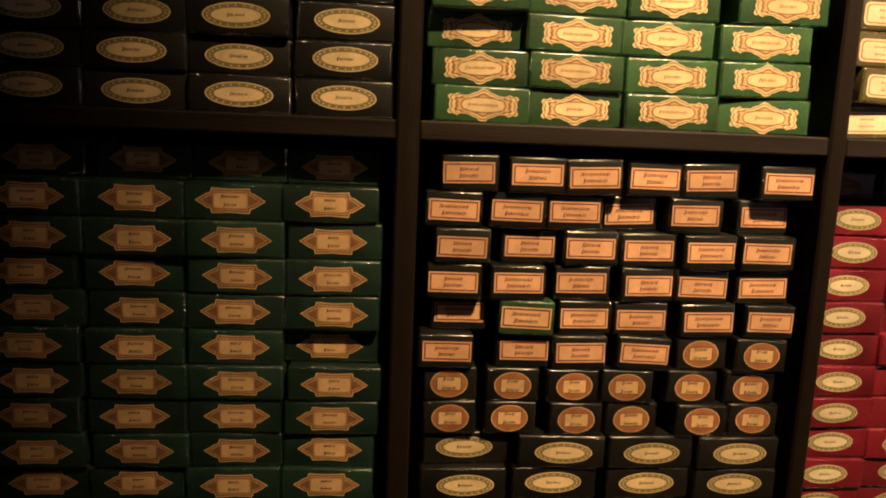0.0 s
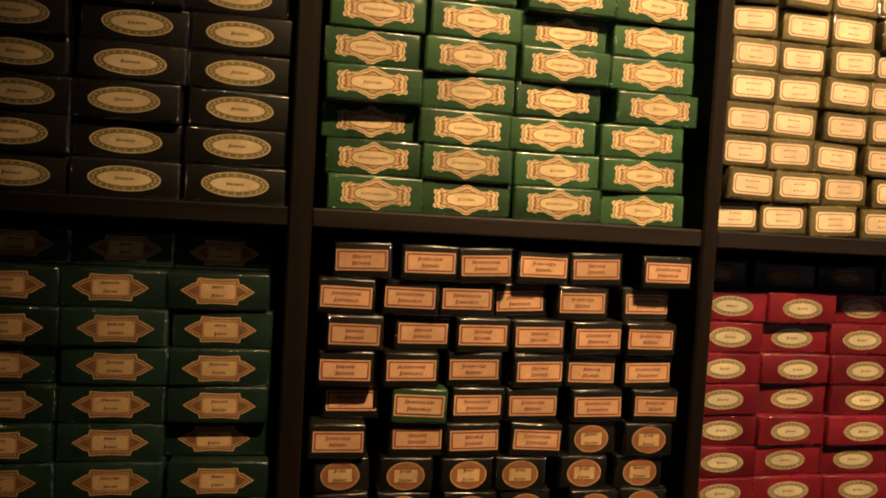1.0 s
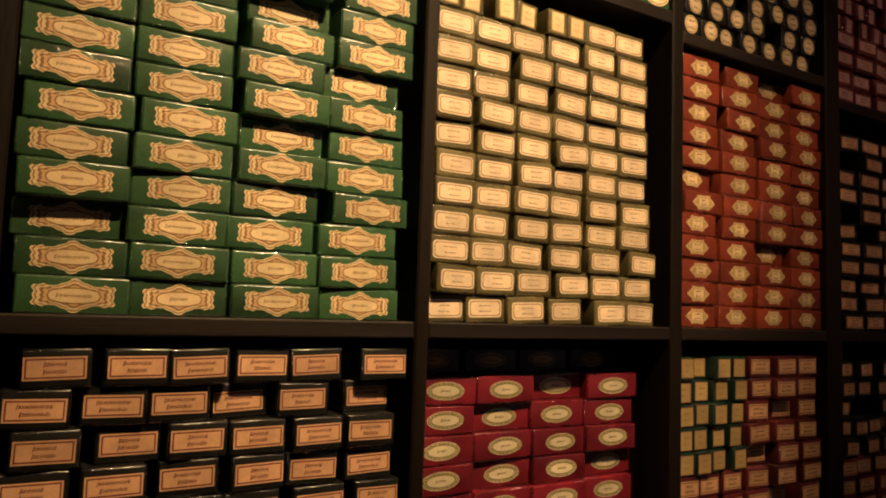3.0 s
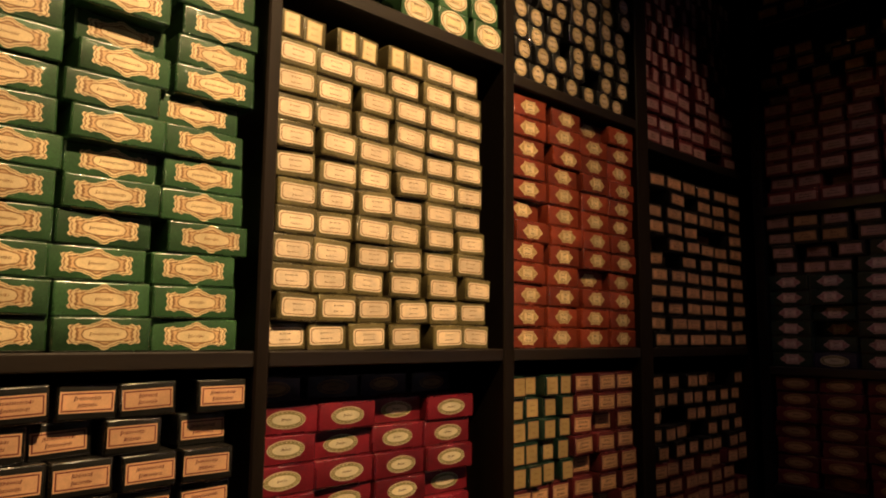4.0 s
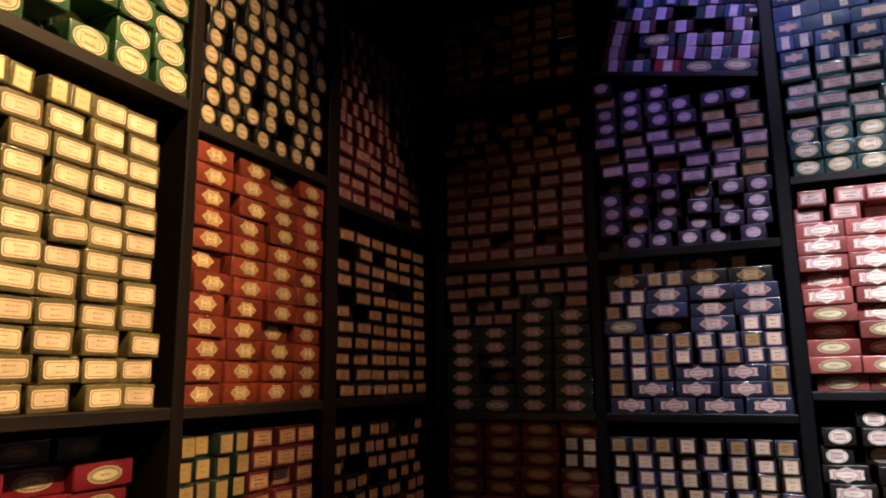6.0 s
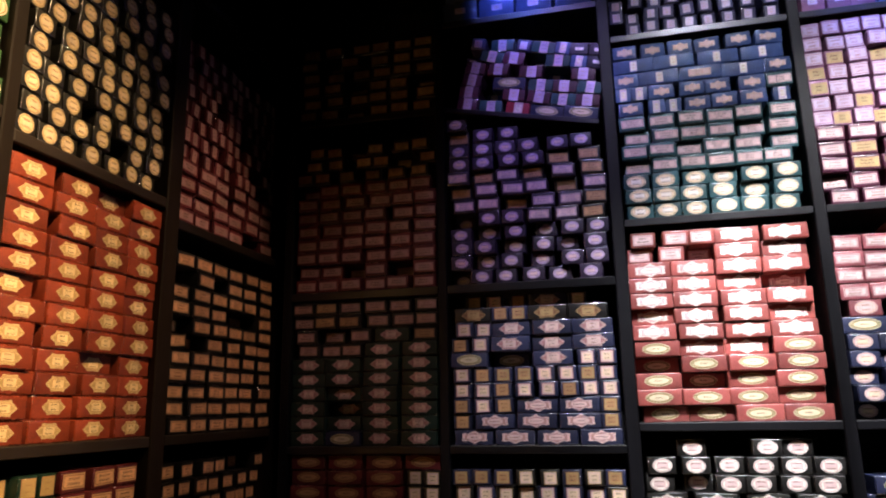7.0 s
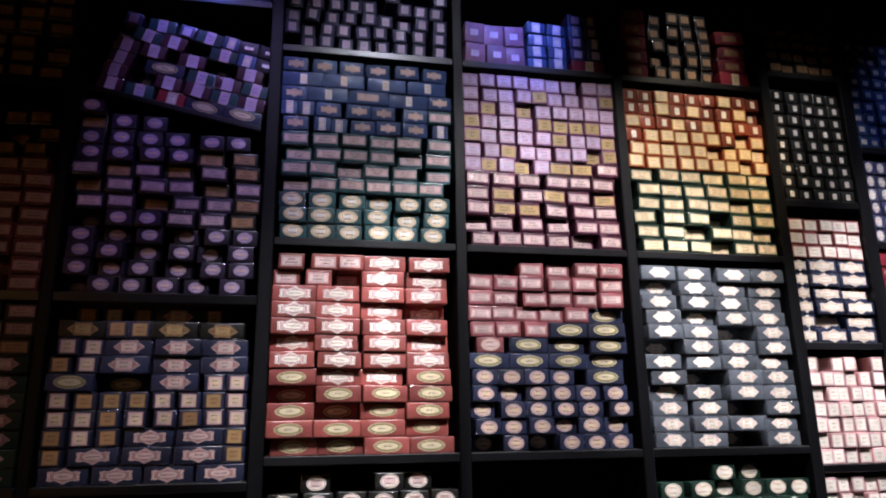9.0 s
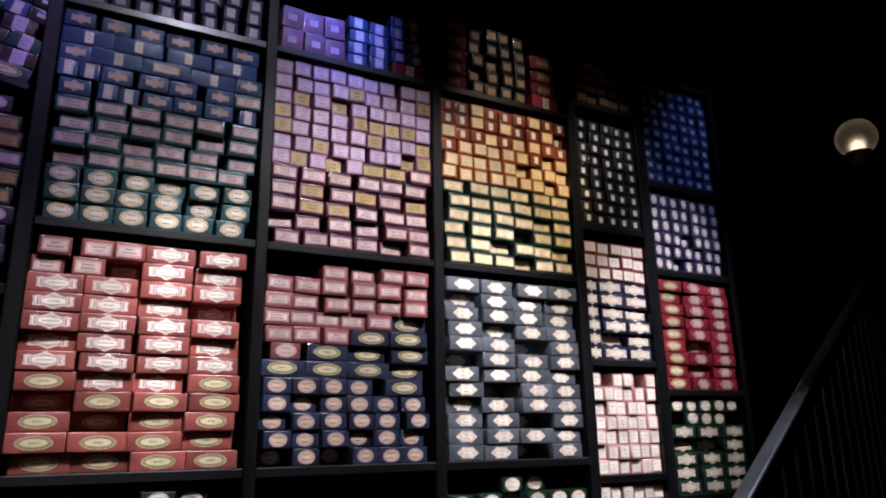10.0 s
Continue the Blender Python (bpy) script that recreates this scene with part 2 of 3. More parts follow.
def label_meshes(style, w, h, tints, variant):
    """The paper label and the lettering on it, as two meshes, and both in one for the far wall."""
    rnd = random.Random(f"{style}{variant}")
    verts, faces, slots, mats = [], [], [], []

    def sheet(points, y, tint):
        m = MATS[tint]
        if m not in mats:
            mats.append(m)
        # the outward side looks along -y
        base = len(verts)
        verts.extend((x, y, z) for x, z in points)
        faces.append(list(range(base, base + len(points))) if area(points) > 0 else list(range(base, base + len(points)))[::-1])
        slots.append(mats.index(m))

    def area(points):
        return sum(a[0] * b[1] - b[0] * a[1] for a, b in zip(points, points[1:] + points[:1]))

    y = -0.0005
    for shape, sw, sh, tint in STYLES[style]:
        if shape == "beads":
            for i in range(22):
                a = math.tau * (i + 0.5) / 22
                cx, cz, r = w / 2 * sw * math.cos(a), h / 2 * sh * math.sin(a), 0.035 * h
                sheet([(cx - r * 1.6, cz), (cx, cz - r), (cx + r * 1.6, cz), (cx, cz + r)], y, tints[tint])
        else:
            sheet([(x * w / 2 * sw, z * h / 2 * sh) for x, z in outline(shape)], y, tints[tint])
        y -= 0.00016
    paper = mesh_of("label", verts, faces, mats, slots)
    first = (verts, faces, slots, mats)
    verts, faces, slots, mats = [], [], [], []
    # writing too small to read: one or two bars of broken strokes
    reach = dict(ornate=0.42, wreath=0.42, oval=0.5, medal=0.46, hexagon=0.26, rect=0.62, round=0.5, square=0.5)[style]
    tall = dict(ornate=0.10, wreath=0.13, oval=0.10, medal=0.12, hexagon=0.12, rect=0.19, round=0.09, square=0.10)[style]
    lines = [(0.0,)] if style in ("ornate", "wreath") else [(0.16, -0.16)]
    for z in lines[0]:
        long = reach * rnd.uniform(0.55, 1.0) * w / 2
        x = -long
        while x < long:
            step = rnd.uniform(0.0018, 0.0034)
            t = h * tall / 2 * (1.25 if x == -long else rnd.uniform(0.55, 0.95))
            lean = 0.25 * t
            sheet([(x - lean, z * h - t), (min(x + step * 0.7, long) - lean, z * h - t), (min(x + step * 0.7, long) + lean, z * h + t), (x + lean, z * h + t)], y, tints["t"])
            x += step + rnd.uniform(0.0002, 0.0010)
    n, k = len(first[0]), len(first[3])
    joint = mesh_of("label", first[0] + verts, first[1] + [[i + n for i in f] for f in faces], first[3] + mats, first[2] + [i + k for i in slots])
    return paper, mesh_of("lettering", verts, faces, mats, slots), joint


# kinds of box: card colour, label style, tints, label's share of width and height, words
def kind(card, style, paper, ink, words, lw=0.8, lh=0.72, third=None, text="dark"):
    return dict(card=card, style=style, tints=dict(a=paper, b=ink, c=third or paper, t=text), lw=lw, lh=lh, words=words)


KINDS = dict(
    green_ornate=kind("green", "ornate", "cream", "sepia", "dark green card box with an ornate cream label", 0.74, 0.9, "buff", text="sepia"),
    black_wreath=kind("black", "wreath", "cream", "sage", "black card box with a cream oval wreath label", 0.66, 0.66, text="dark"),
    green_hexagon=kind("dark_green", "hexagon", "buff", "umber", "deep green card box with a pointed brown label", 0.72, 0.7, "tan", text="dark"),
    black_rect=kind("black", "rect", "salmon", "oxblood", "black card box with a bordered orange paper label", 0.88, 0.58, text="oxblood"),
    black_medal=kind("black", "medal", "buff", "russet", "black card box with a brown oval label", 0.70, 0.82, "brown", text="dark"),
    olive_round=kind("olive", "round", "pale", "sepia", "olive card box with a rounded cream label", 0.84, 0.64, text="sepia"),
    olive_square=kind("olive", "square", "cream", "gold", "small olive card box with a gilt-edged label", 0.66, 0.80, text="faded"),
    red_wreath=kind("red", "wreath", "yellow", "sage", "red card box with a yellow oval wreath label", 0.58, 0.64, text="brown"),
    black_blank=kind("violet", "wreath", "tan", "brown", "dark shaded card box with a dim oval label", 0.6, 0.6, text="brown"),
    rust_hexagon=kind("rust", "hexagon", "cream", "gold", "rust brown card box with a pointed cream label", 0.58, 0.66, "bronze", text="brown"),
    green_square=kind("dark_green", "square", "gold", "tan", "small green card box with a gold square label", 0.78, 0.80, text="sepia"),
    rose_rect=kind("maroon", "rect", "salmon", "umber", "maroon card box with a salmon paper label", 0.86, 0.66, text="brown"),
    green_rect_label=kind("green", "rect", "salmon", "dark", "green card box with a bordered orange paper label", 0.90, 0.62, text="dark"),
    plum_gold=kind("wine", "rect", "gold", "tan", "plum card box with a gold label", 0.84, 0.62, text="brown"),
    black_small=kind("black", "rect", "salmon", "umber", "small black card box with a buff label", 0.80, 0.62, text="brown"),
    green_oval=kind("green", "oval", "pale", "sage", "green card box with a cream oval label", 0.84, 0.88, "cream", text="brown"),
    black_oval=kind("black", "oval", "cream", "umber", "small black card box with a cream oval label", 0.66, 0.84, "pale", text="brown"),
    maroon_rect=kind("maroon", "rect", "dusky", "mulberry", "dark maroon card box with a dull pink label", 0.80, 0.55, text="brown"),
    maroon_narrow=kind("maroon", "square", "dusky", "mulberry", "narrow dark maroon card box with an upright dull pink label", 0.46, 0.82, text="brown"),
    maroon_wreath=kind("maroon", "wreath", "bronze", "umber", "dark maroon card box with a tan oval label", 0.66, 0.66, text="brown"),
    dark_hexagon=kind("dark_green", "hexagon", "rosy", "mulberry", "blackish green card box with a pointed label", 0.62, 0.66, "dusky", text="brown"),
    dark_rect=kind("black", "rect", "bronze", "umber", "black card box with a tan label", 0.80, 0.60, text="brown"),
    violet_oval=kind("violet", "oval", "mauve", "heather", "dark violet card box with a pale mauve oval label", 0.6, 0.66, "pink", text="heather"),
    violet_rect=kind("violet", "rect", "pink", "heather", "dark violet card box with a pink label", 0.8, 0.56, text="heather"),
    navy_hexagon=kind("navy", "hexagon", "rosy", "mulberry", "navy card box with a pointed pink label", 0.66, 0.76, "pink", text="brown"),
    navy_square=kind("navy", "square", "bronze", "umber", "small navy card box with a cream square label", 0.68, 0.78, "tan", text="brown"),
    navy_ornate=kind("navy", "ornate", "pink", "mulberry", "navy card box with an ornate pink label", 0.66, 0.84, "dusky", text="oxblood"),
    navy_wreath=kind("navy", "wreath", "yellow", "sage", "navy card box with a yellow oval wreath label", 0.66, 0.72, text="brown"),
    navy_medal=kind("navy", "oval", "rosy", "mulberry", "navy card box with a round pinkish label", 0.64, 0.78, "pale", text="brown"),
    gilt_square=kind("black", "square", "rosy", "gold", "small black card box with a pale gilt label", 0.66, 0.78, "pale", text="brown"),
    teal_oval=kind("teal", "oval", "pale", "sage", "teal card box with a pale oval label", 0.72, 0.8, "white", text="brown"),
    teal_rect=kind("teal", "rect", "pink", "mulberry", "dark teal card box with a pink label", 0.84, 0.54, text="brown"),
    brick_wreath=kind("brick", "wreath", "yellow", "sage", "brick red card box with a yellow oval label", 0.62, 0.70, text="brown"),
    brick_ornate=kind("brick", "ornate", "white", "mulberry", "brick red card box with an ornate white label", 0.72, 0.88, "pink", text="sepia"),
    brick_rect=kind("brick", "rect", "pink", "mulberry", "brick red card box with a pink label", 0.78, 0.66, text="brown"),
    lilac_rect=kind("lilac", "rect", "mauve", "mulberry", "lilac card box with a pink label", 0.86, 0.8, text="mulberry"),
    # lilac boxes set back: the shade on their labels is put in as gold paper
    lilac_gold=kind("lilac", "rect", "gold", "tan", "lilac card box with a label tinted gold for shade", 0.84, 0.74, text="brown"),
    plum_rect=kind("wine", "rect", "pink", "mulberry", "dark plum card box with a pale pink label", 0.84, 0.58, text="brown"),
    rose_label=kind("rose", "rect", "pink", "oxblood", "rose red card box with a salmon label", 0.8, 0.56, text="brown"),
    green_rect=kind("dark_green", "rect", "pale", "sage", "dark green card box with a cream label", 0.84, 0.62, text="sage"),
    orange_square=kind("orange", "square", "cream", "gold", "orange card box with a cream square label", 0.8, 0.8, "pale", text="faded"),
    slate_hexagon=kind("slate", "hexagon", "white", "rosy", "slate grey card box with a pointed white label", 0.62, 0.72, "pale", text="sepia"),
    black_chip=kind("black", "square", "white", "white", "small black card box with a tiny white label", 0.30, 0.46, text="faded"),
    blush_square=kind("blush", "square", "white", "pink", "small blush pink card box with a white label", 0.82, 0.82, text="faded"),
    orange_blush=kind("brick", "square", "white", "pink", "small orange card box with a pinkish label", 0.84, 0.74, text="faded"),
    navy_white=kind("navy", "ornate", "white", "faded", "navy card box with an ornate white label", 0.84, 0.94, "white", text="faded"),
    blue_chip=kind("blue", "rect", "white", "mauve", "dark blue card box with a small pale label", 0.44, 0.40, text="faded"),
    blue_oval=kind("indigo", "oval", "white", "heather", "indigo card box with a small round label", 0.56, 0.74, text="faded"),
    crimson_oval=kind("crimson", "wreath", "yellow", "sage", "crimson card box with a yellow oval label", 0.62, 0.72, text="brown"),
    crimson_hexagon=kind("crimson", "hexagon", "pink", "mulberry", "crimson card box with a pointed pink label", 0.62, 0.78, "pink", text="sepia"),
    green_white=kind("dark_green", "ornate", "white", "faded", "dark green card box with an ornate white label", 0.72, 0.88, "pink", text="faded"),
    green_medal=kind("dark_green", "oval", "white", "faded", "dark green card box with a round white label", 0.70, 0.84, "white", text="faded"),
    black_white=kind("black", "oval", "white", "mulberry", "black card box with a white oval label", 0.66, 0.80, "pink", text="brown"),
    black_ornate=kind("black", "ornate", "white", "mulberry", "black card box with an ornate white label", 0.74, 0.88, "pink", text="faded"),
    indigo_square=kind("indigo", "square", "mauve", "mauve", "small indigo card box with a pale square label", 0.50, 0.62, text="faded"),
    periwinkle=kind("lilac", "rect", "mauve", "mauve", "tall lilac card box with a faint label", 0.40, 0.30, text="faded"),
    teal_ornate=kind("blue", "ornate", "pink", "faded", "slate blue card box with a small ornate label", 0.62, 0.62, text="faded"),
    teal_square=kind("blue", "square", "mauve", "white", "small slate blue card box with a square label", 0.42, 0.84, "white", text="faded"),
    teal_wide=kind("blue", "square", "white", "mauve", "long slate blue card box with an upright label", 0.17, 0.72, text="faded"),
    teal_long=kind("blue", "rect", "pink", "faded", "long slate blue card box with a pink label", 0.52, 0.50, text="faded"),
    violet_gold=kind("black", "rect", "bronze", "umber", "black card box with a gold label", 0.78, 0.60, text="brown"),
    rose_medal=kind("rose", "oval", "pink", "faded", "rose red card box with a round label", 0.70, 0.80, text="brown"),
    orange_small=kind("rust", "square", "white", "pink", "orange card box with a small white label", 0.32, 0.56, text="faded"),
    red_slab=kind("red", "rect", "tan", "brown", "red card box with a dark framed label", 0.50, 0.48, text="brown"),
    red_window=kind("crimson", "square", "cream", "white", "crimson card box with a pale square label", 0.24, 0.80, text="faded"),
    black_stack=kind("black", "rect", "tan", "sepia", "narrow black card box with a cream label", 0.62, 0.50, text="brown"),
    navy_pink=kind("navy", "square", "rosy", "mulberry", "small navy card box with a pink square label", 0.68, 0.78, "pale", text="brown"),
    navy_gold=kind("navy", "square", "gold", "umber", "small navy card box with a gold square label", 0.68, 0.78, "tan", text="brown"),
    dark_square=kind("black", "rect", "dusky", "umber", "black card box with a dull pink label", 0.78, 0.60, text="brown"),
    gold_hexagon=kind("black", "hexagon", "gold", "umber", "black card box with a pointed gold label", 0.66, 0.76, "bronze", text="brown"),
    blue_plain=kind("blue", "rect", "mauve", "mauve", "large bright blue card box with a faint label", 0.30, 0.30, text="faded"),
    wine_pink=kind("crimson", "square", "pink", "rosy", "crimson card box with an upright pink label band", 0.36, 0.94, "white", text="mulberry"),
    teal_band=kind("teal", "square", "mauve", "pink", "dark teal card box with an upright mauve label band", 0.34, 0.94, "mauve", text="heather"),
    violet_dash=kind("violet", "rect", "white", "mauve", "dark violet card box with a slim white label", 0.42, 0.24, text="heather"),
    wine_rect=kind("wine", "square", "mauve", "mauve", "wine red card box with an upright mauve label band", 0.4, 0.94, text="faded"))

# ---- the two shelving walls: u runs to the right along the front, depth goes into the wall, z is up ----
WALL_Y, WALL_X, DEEP = 1.2, 2.98, 0.36
NORTH = Matrix.Translation((0, WALL_Y, 0))
EAST = Matrix.Translation((WALL_X, 0, 0)) @ Matrix.Rotation(radians(-90), 4, "Z")
bodies, labels = {}, {}


def box(wall, name, u, z, w, h, depth, roll, yaw, group):
    k = KINDS[name]
    w, h = round(w / 0.002) * 0.002, round(h, 4)
    if (name, w, h) not in bodies:
        bm = block((w, 0.20, h), 0.0042, 3)
        me = bpy.data.meshes.new("box")
        for f in bm.faces:
            f.smooth = True
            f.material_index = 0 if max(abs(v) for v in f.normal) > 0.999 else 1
        bm.to_mesh(me)
        bm.free()
        me.materials.append(MATS[k["card"]])
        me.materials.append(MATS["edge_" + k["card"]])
        bodies[name, w, h] = me
        labels[name, w, h] = [label_meshes(k["style"], w * k["lw"], h * k["lh"], k["tints"], v) for v in range(3)]
    ob = new(name + "_box", bodies[name, w, h])
    ob.matrix_world = wall @ pose(u, depth, z, 0, roll, yaw)
    tagged(ob, k["words"], "box", group)
    paper, lettering, joint = random.choice(labels[name, w, h])
    child = new("label", paper if wall is NORTH else joint)
    child.parent = ob
    child.matrix_local = pose(random.uniform(-0.03, 0.03) * w, 0, h * (0.5 + random.uniform(-0.03, 0.03)), 0, random.gauss(0, 0.5), 0)
    if wall is NORTH:
        new("lettering", lettering).parent = child
    return ob


def rows(wall, group, u0, u1, z, high, letters, text, lie=0.012, tilt=0.7, sway=1.3):
    """Rows of boxes from z up, one line each: a letter for the kind, millimetres from u0 to the box's middle, and a < for each step pushed back."""
    for line in text.split("\n"):
        boxes = []
        for word in line.split():
            names, wide = letters[word[0]]
            name = random.choice(names.split())
            pushed = word.count("<")
            boxes.append([name, wide * random.uniform(0.97, 1.0), u0 + int(word[1:].rstrip("<")) / 1000, pushed])
        for _ in range(6):
            for one, two in zip(boxes, boxes[1:]):
                over = one[2] + one[1] / 2 + 0.0005 - (two[2] - two[1] / 2)
                if over > 0:
                    one[2] -= over / 2
                    two[2] += over / 2
            for one in boxes:
                one[2] = min(max(one[2], u0 + one[1] / 2 + 0.002), u1 - one[1] / 2 - 0.002)
        for name, wide, u, pushed in boxes:
            depth = lie + random.uniform(0, 0.014) + (0, 0.022, 0.080, 0.130)[pushed]
            box(wall, name, u, z, wide, high - 0.0012, depth, random.gauss(0, tilt) if len(boxes) > 4 else random.gauss(0, tilt * 0.5), random.gauss(0, sway), group)
        z += high
    return z


def columns(places, letter, lines, loose=0.012, pushed=0.05):
    """The text for rows(): boxes in nearly straight columns; places: how many and how wide in all, or their middles."""
    if not isinstance(places, str):
        places = " ".join(str(round(1000 * places[1] / places[0] * (c + 0.5))) for c in range(places[0]))
    return "\n".join(" ".join(f"{letter}{int(p) + round(1000 * random.uniform(-loose, loose))}" + ("<" if random.random() < pushed else "") for p in places.split()) for _ in range(lines))


def fill(wall, group, u0, u1, z, bands, back=0.06, tilt=0.7, sway=4.0, lie=0.012):
    """Stacks rows of boxes from z up between u0 and u1. A band: kind or kinds, boxes in a row, rows, height, share of the width that the boxes take."""
    for names, cols, rows, high, share in bands:
        names = names.split()
        w = (u1 - u0) * share / cols
        for r in range(rows):
            spare = [random.random() ** 2 + 0.05 for _ in range(cols + 1)]
            scale = (u1 - u0 - w * cols) / sum(spare)
            u = u0
            for c in range(cols):
                u += spare[c] * scale
                depth = lie + random.uniform(0, 0.018) + (random.uniform(0.05, 0.11) if random.random() < back else 0)
                box(wall, random.choice(names), u + w / 2, z, w, high - 0.0015, depth, random.gauss(0, tilt), random.gauss(0, sway * 0.35), group)
                u += w
            z += high
    return z


# ---- shell of the room ----
def shell(name, lo, hi, material, words):
    return tagged(slab(name, lo, hi, material, None, 0), words, name.split("_")[0], kind="structure")


shell("floor", (-3.2, -7.2, -0.1), (5.2, 1.8, 0.0), BOARDS, "dark wooden floor boards in a dim shop")
shell("ceiling", (-3.2, -7.2, 4.6), (5.2, 1.8, 4.7), PLASTER, "dark painted ceiling high above the shelving")
shell("wall_north", (-3.2, 1.6, 0.0), (5.2, 1.8, 4.6), PLASTER, "dark plaster wall behind the shelving")
shell("wall_east", (5.0, -7.2, 0.0), (5.2, 1.6, 4.6), PLASTER, "dark plaster wall beyond the shelving")
shell("wall_south", (-3.0, -7.2, 0.0), (5.0, -7.0, 4.6), PLASTER, "dark plaster wall at the far end")
shell("wall_west", (-3.2, -7.2, 0.0), (-3.0, 1.6, 4.6), PLASTER, "dark plaster wall behind the visitor")


def shelving(wall, words, uprights, top, shelves, board=WOOD, post=WOOD_UP):
    """uprights: (u0, u1) pairs; shelves: (u0, u1, underside, upper side)."""
    unit = tagged(new("shelving_unit"), words, "shelving")
    unit.matrix_world = wall
    ends = (uprights[0][0], uprights[-1][1])
    slab("back_panel", (ends[0], DEEP, 0.0), (ends[1], DEEP + 0.02, top), BACK, unit, 0)
    for a, b in uprights:
        slab("upright", (a, 0.0, 0.0), (b, DEEP, top), post, unit, 0.004)
    for a, b, lo, hi in shelves:
        slab("shelf", (a, 0.003, lo), (b, DEEP, hi), board, unit, 0.003)
    return unit


A_UP = [(-0.745, -0.705), (0.012, 0.052), (0.777, 0.809), (1.52, 1.562), (2.207, 2.283), (3.03, 3.065)]
A_BAYS = [(A_UP[i][1], A_UP[i + 1][0]) for i in range(5)]
shelving(NORTH, "tall dark wooden shelving packed with small boxes", A_UP, 3.2,
         [(a, b, 1.497, 1.530) for a, b in A_BAYS] + [(a, b, 0.739, 0.772) for a, b in A_BAYS] + [(a, b, 0.02, 0.06) for a, b in A_BAYS]
         + [(*A_BAYS[0], 2.34, 2.37), (*A_BAYS[1], 2.34, 2.37), (*A_BAYS[2], 2.332, 2.37), (*A_BAYS[3], 2.29, 2.325), (*A_BAYS[4], 2.235, 2.27)]
         + [(a, b, 3.17, 3.2) for a, b in A_BAYS])
B_UP = [(-1.14, -1.10), (-0.44, -0.40), (0.280, 0.330), (1.024, 1.068), (1.745, 1.79), (2.475, 2.525), (2.902, 2.966), (3.47, 3.505)]
B_BAYS = [(B_UP[i][1], B_UP[i + 1][0]) for i in range(7)]
shelving(EAST, "tall black wooden shelving with uneven shelves of boxes", B_UP, 3.75,
         [(*B_BAYS[i], lo, hi) for i in (0, 1) for lo, hi in ((2.065, 2.10), (1.425, 1.456), (0.97, 1.0), (0.02, 0.06))]
         + [(*B_BAYS[0], 2.87, 2.90), (*B_BAYS[1], 3.28, 3.31), (*B_BAYS[0], 3.6, 3.63)]
         + [(*B_BAYS[i], lo, hi) for i in (2, 3, 4) for lo, hi in ((2.295, 2.325), (1.505, 1.536), (3.10, 3.13), (1.07, 1.10), (0.02, 0.06))]
         + [(*B_BAYS[5], lo, hi) for lo, hi in ((2.555, 2.59), (1.925, 1.955), (1.43, 1.46), (3.19, 3.22), (1.07, 1.10))]
         + [(*B_BAYS[6], lo, hi) for lo, hi in ((2.835, 2.87), (2.375, 2.41), (1.80, 1.83), (1.33, 1.36), (3.45, 3.48), (0.75, 0.78))]
         + [(a, b, 3.72, 3.75) for a, b in B_BAYS], BLACK_WOOD, BLACK_WOOD_UP)
# one loose shelf that has slipped down at one end
slant = math.degrees(math.atan2(2.90 - 2.766, 0.67))
loose = slab("loose_shelf", (0.0, 0.003, -0.022), (0.672, DEEP - 0.004, 0.0), BLACK_WOOD, None, 0.003)
SLOPE = EAST @ pose(-0.394, 0, 2.895, 0, slant, 0)
loose.matrix_world = SLOPE
tagged(loose, "slipped dark wooden shelf sloping between two uprights", "shelf")

# ---- boxes on the north shelving ----
ROW = 0.0625
b = A_BAYS
rows(NORTH, "black boxes with wreath labels", *b[0], 1.530, ROW, {"a": ("black_wreath", 0.168)}, columns("122 281 457 624", "a", 12, 0.008, 0.0))
rows(NORTH, "deep green boxes with pointed labels", *b[0], 0.772, 0.0641, {"a": ("green_hexagon", 0.168)}, columns("103 281 446 612", "a", 10, 0.009, 0.06))
rows(NORTH, "deep green boxes with pointed labels", *b[0], 0.772 + 10 * 0.0641, ROW, {"a": ("green_hexagon", 0.165)}, columns("103 281 446 612", "a", 1, 0.006, 0.0), lie=0.055)
rows(NORTH, "green boxes with ornate labels", *b[1], 1.530, ROW, {"a": ("green_ornate", 0.168)}, """a107 a269 a437 a608
a102 a265 a439 a602
a90< a262 a422 a598
a97 a261 a433 a624
a89 a263 a439 a611
a96 a270 a439< a612
a86 a257 a444 a605
a83 a255 a428 a598<
a88 a256 a448 a622
a92 a250 a446< a626
a90 a258 a440 a632
a96 a262 a438 a620
a90 a255 a445 a615""", tilt=1.2)
rows(NORTH, "black boxes of the lower bay", *b[1], 0.772, 0.0641, {"w": ("black_wreath", 0.165), "m": ("black_medal", 0.100), "r": ("black_rect", 0.103), "g": ("green_rect_label", 0.103), "k": ("black_rect", 0.098)}, """w100 w275 w456 w627
w103 w277 w458 w628
w107< w286 w457 w627
m74 m186 m308 m416 m548 m651
m73 m187 m299 m401 m525 m639
r60 r202 r306 r425 m541 m650
r84< g203 r315 r418 r543 k661
r71 r185 r305 r426 r526 r644
r83 r205< r317 r422 r534 r643
r64 r179 r282 r391< r503 r643<
r91 r210 r310 r427 r522 r667""", tilt=1.3)
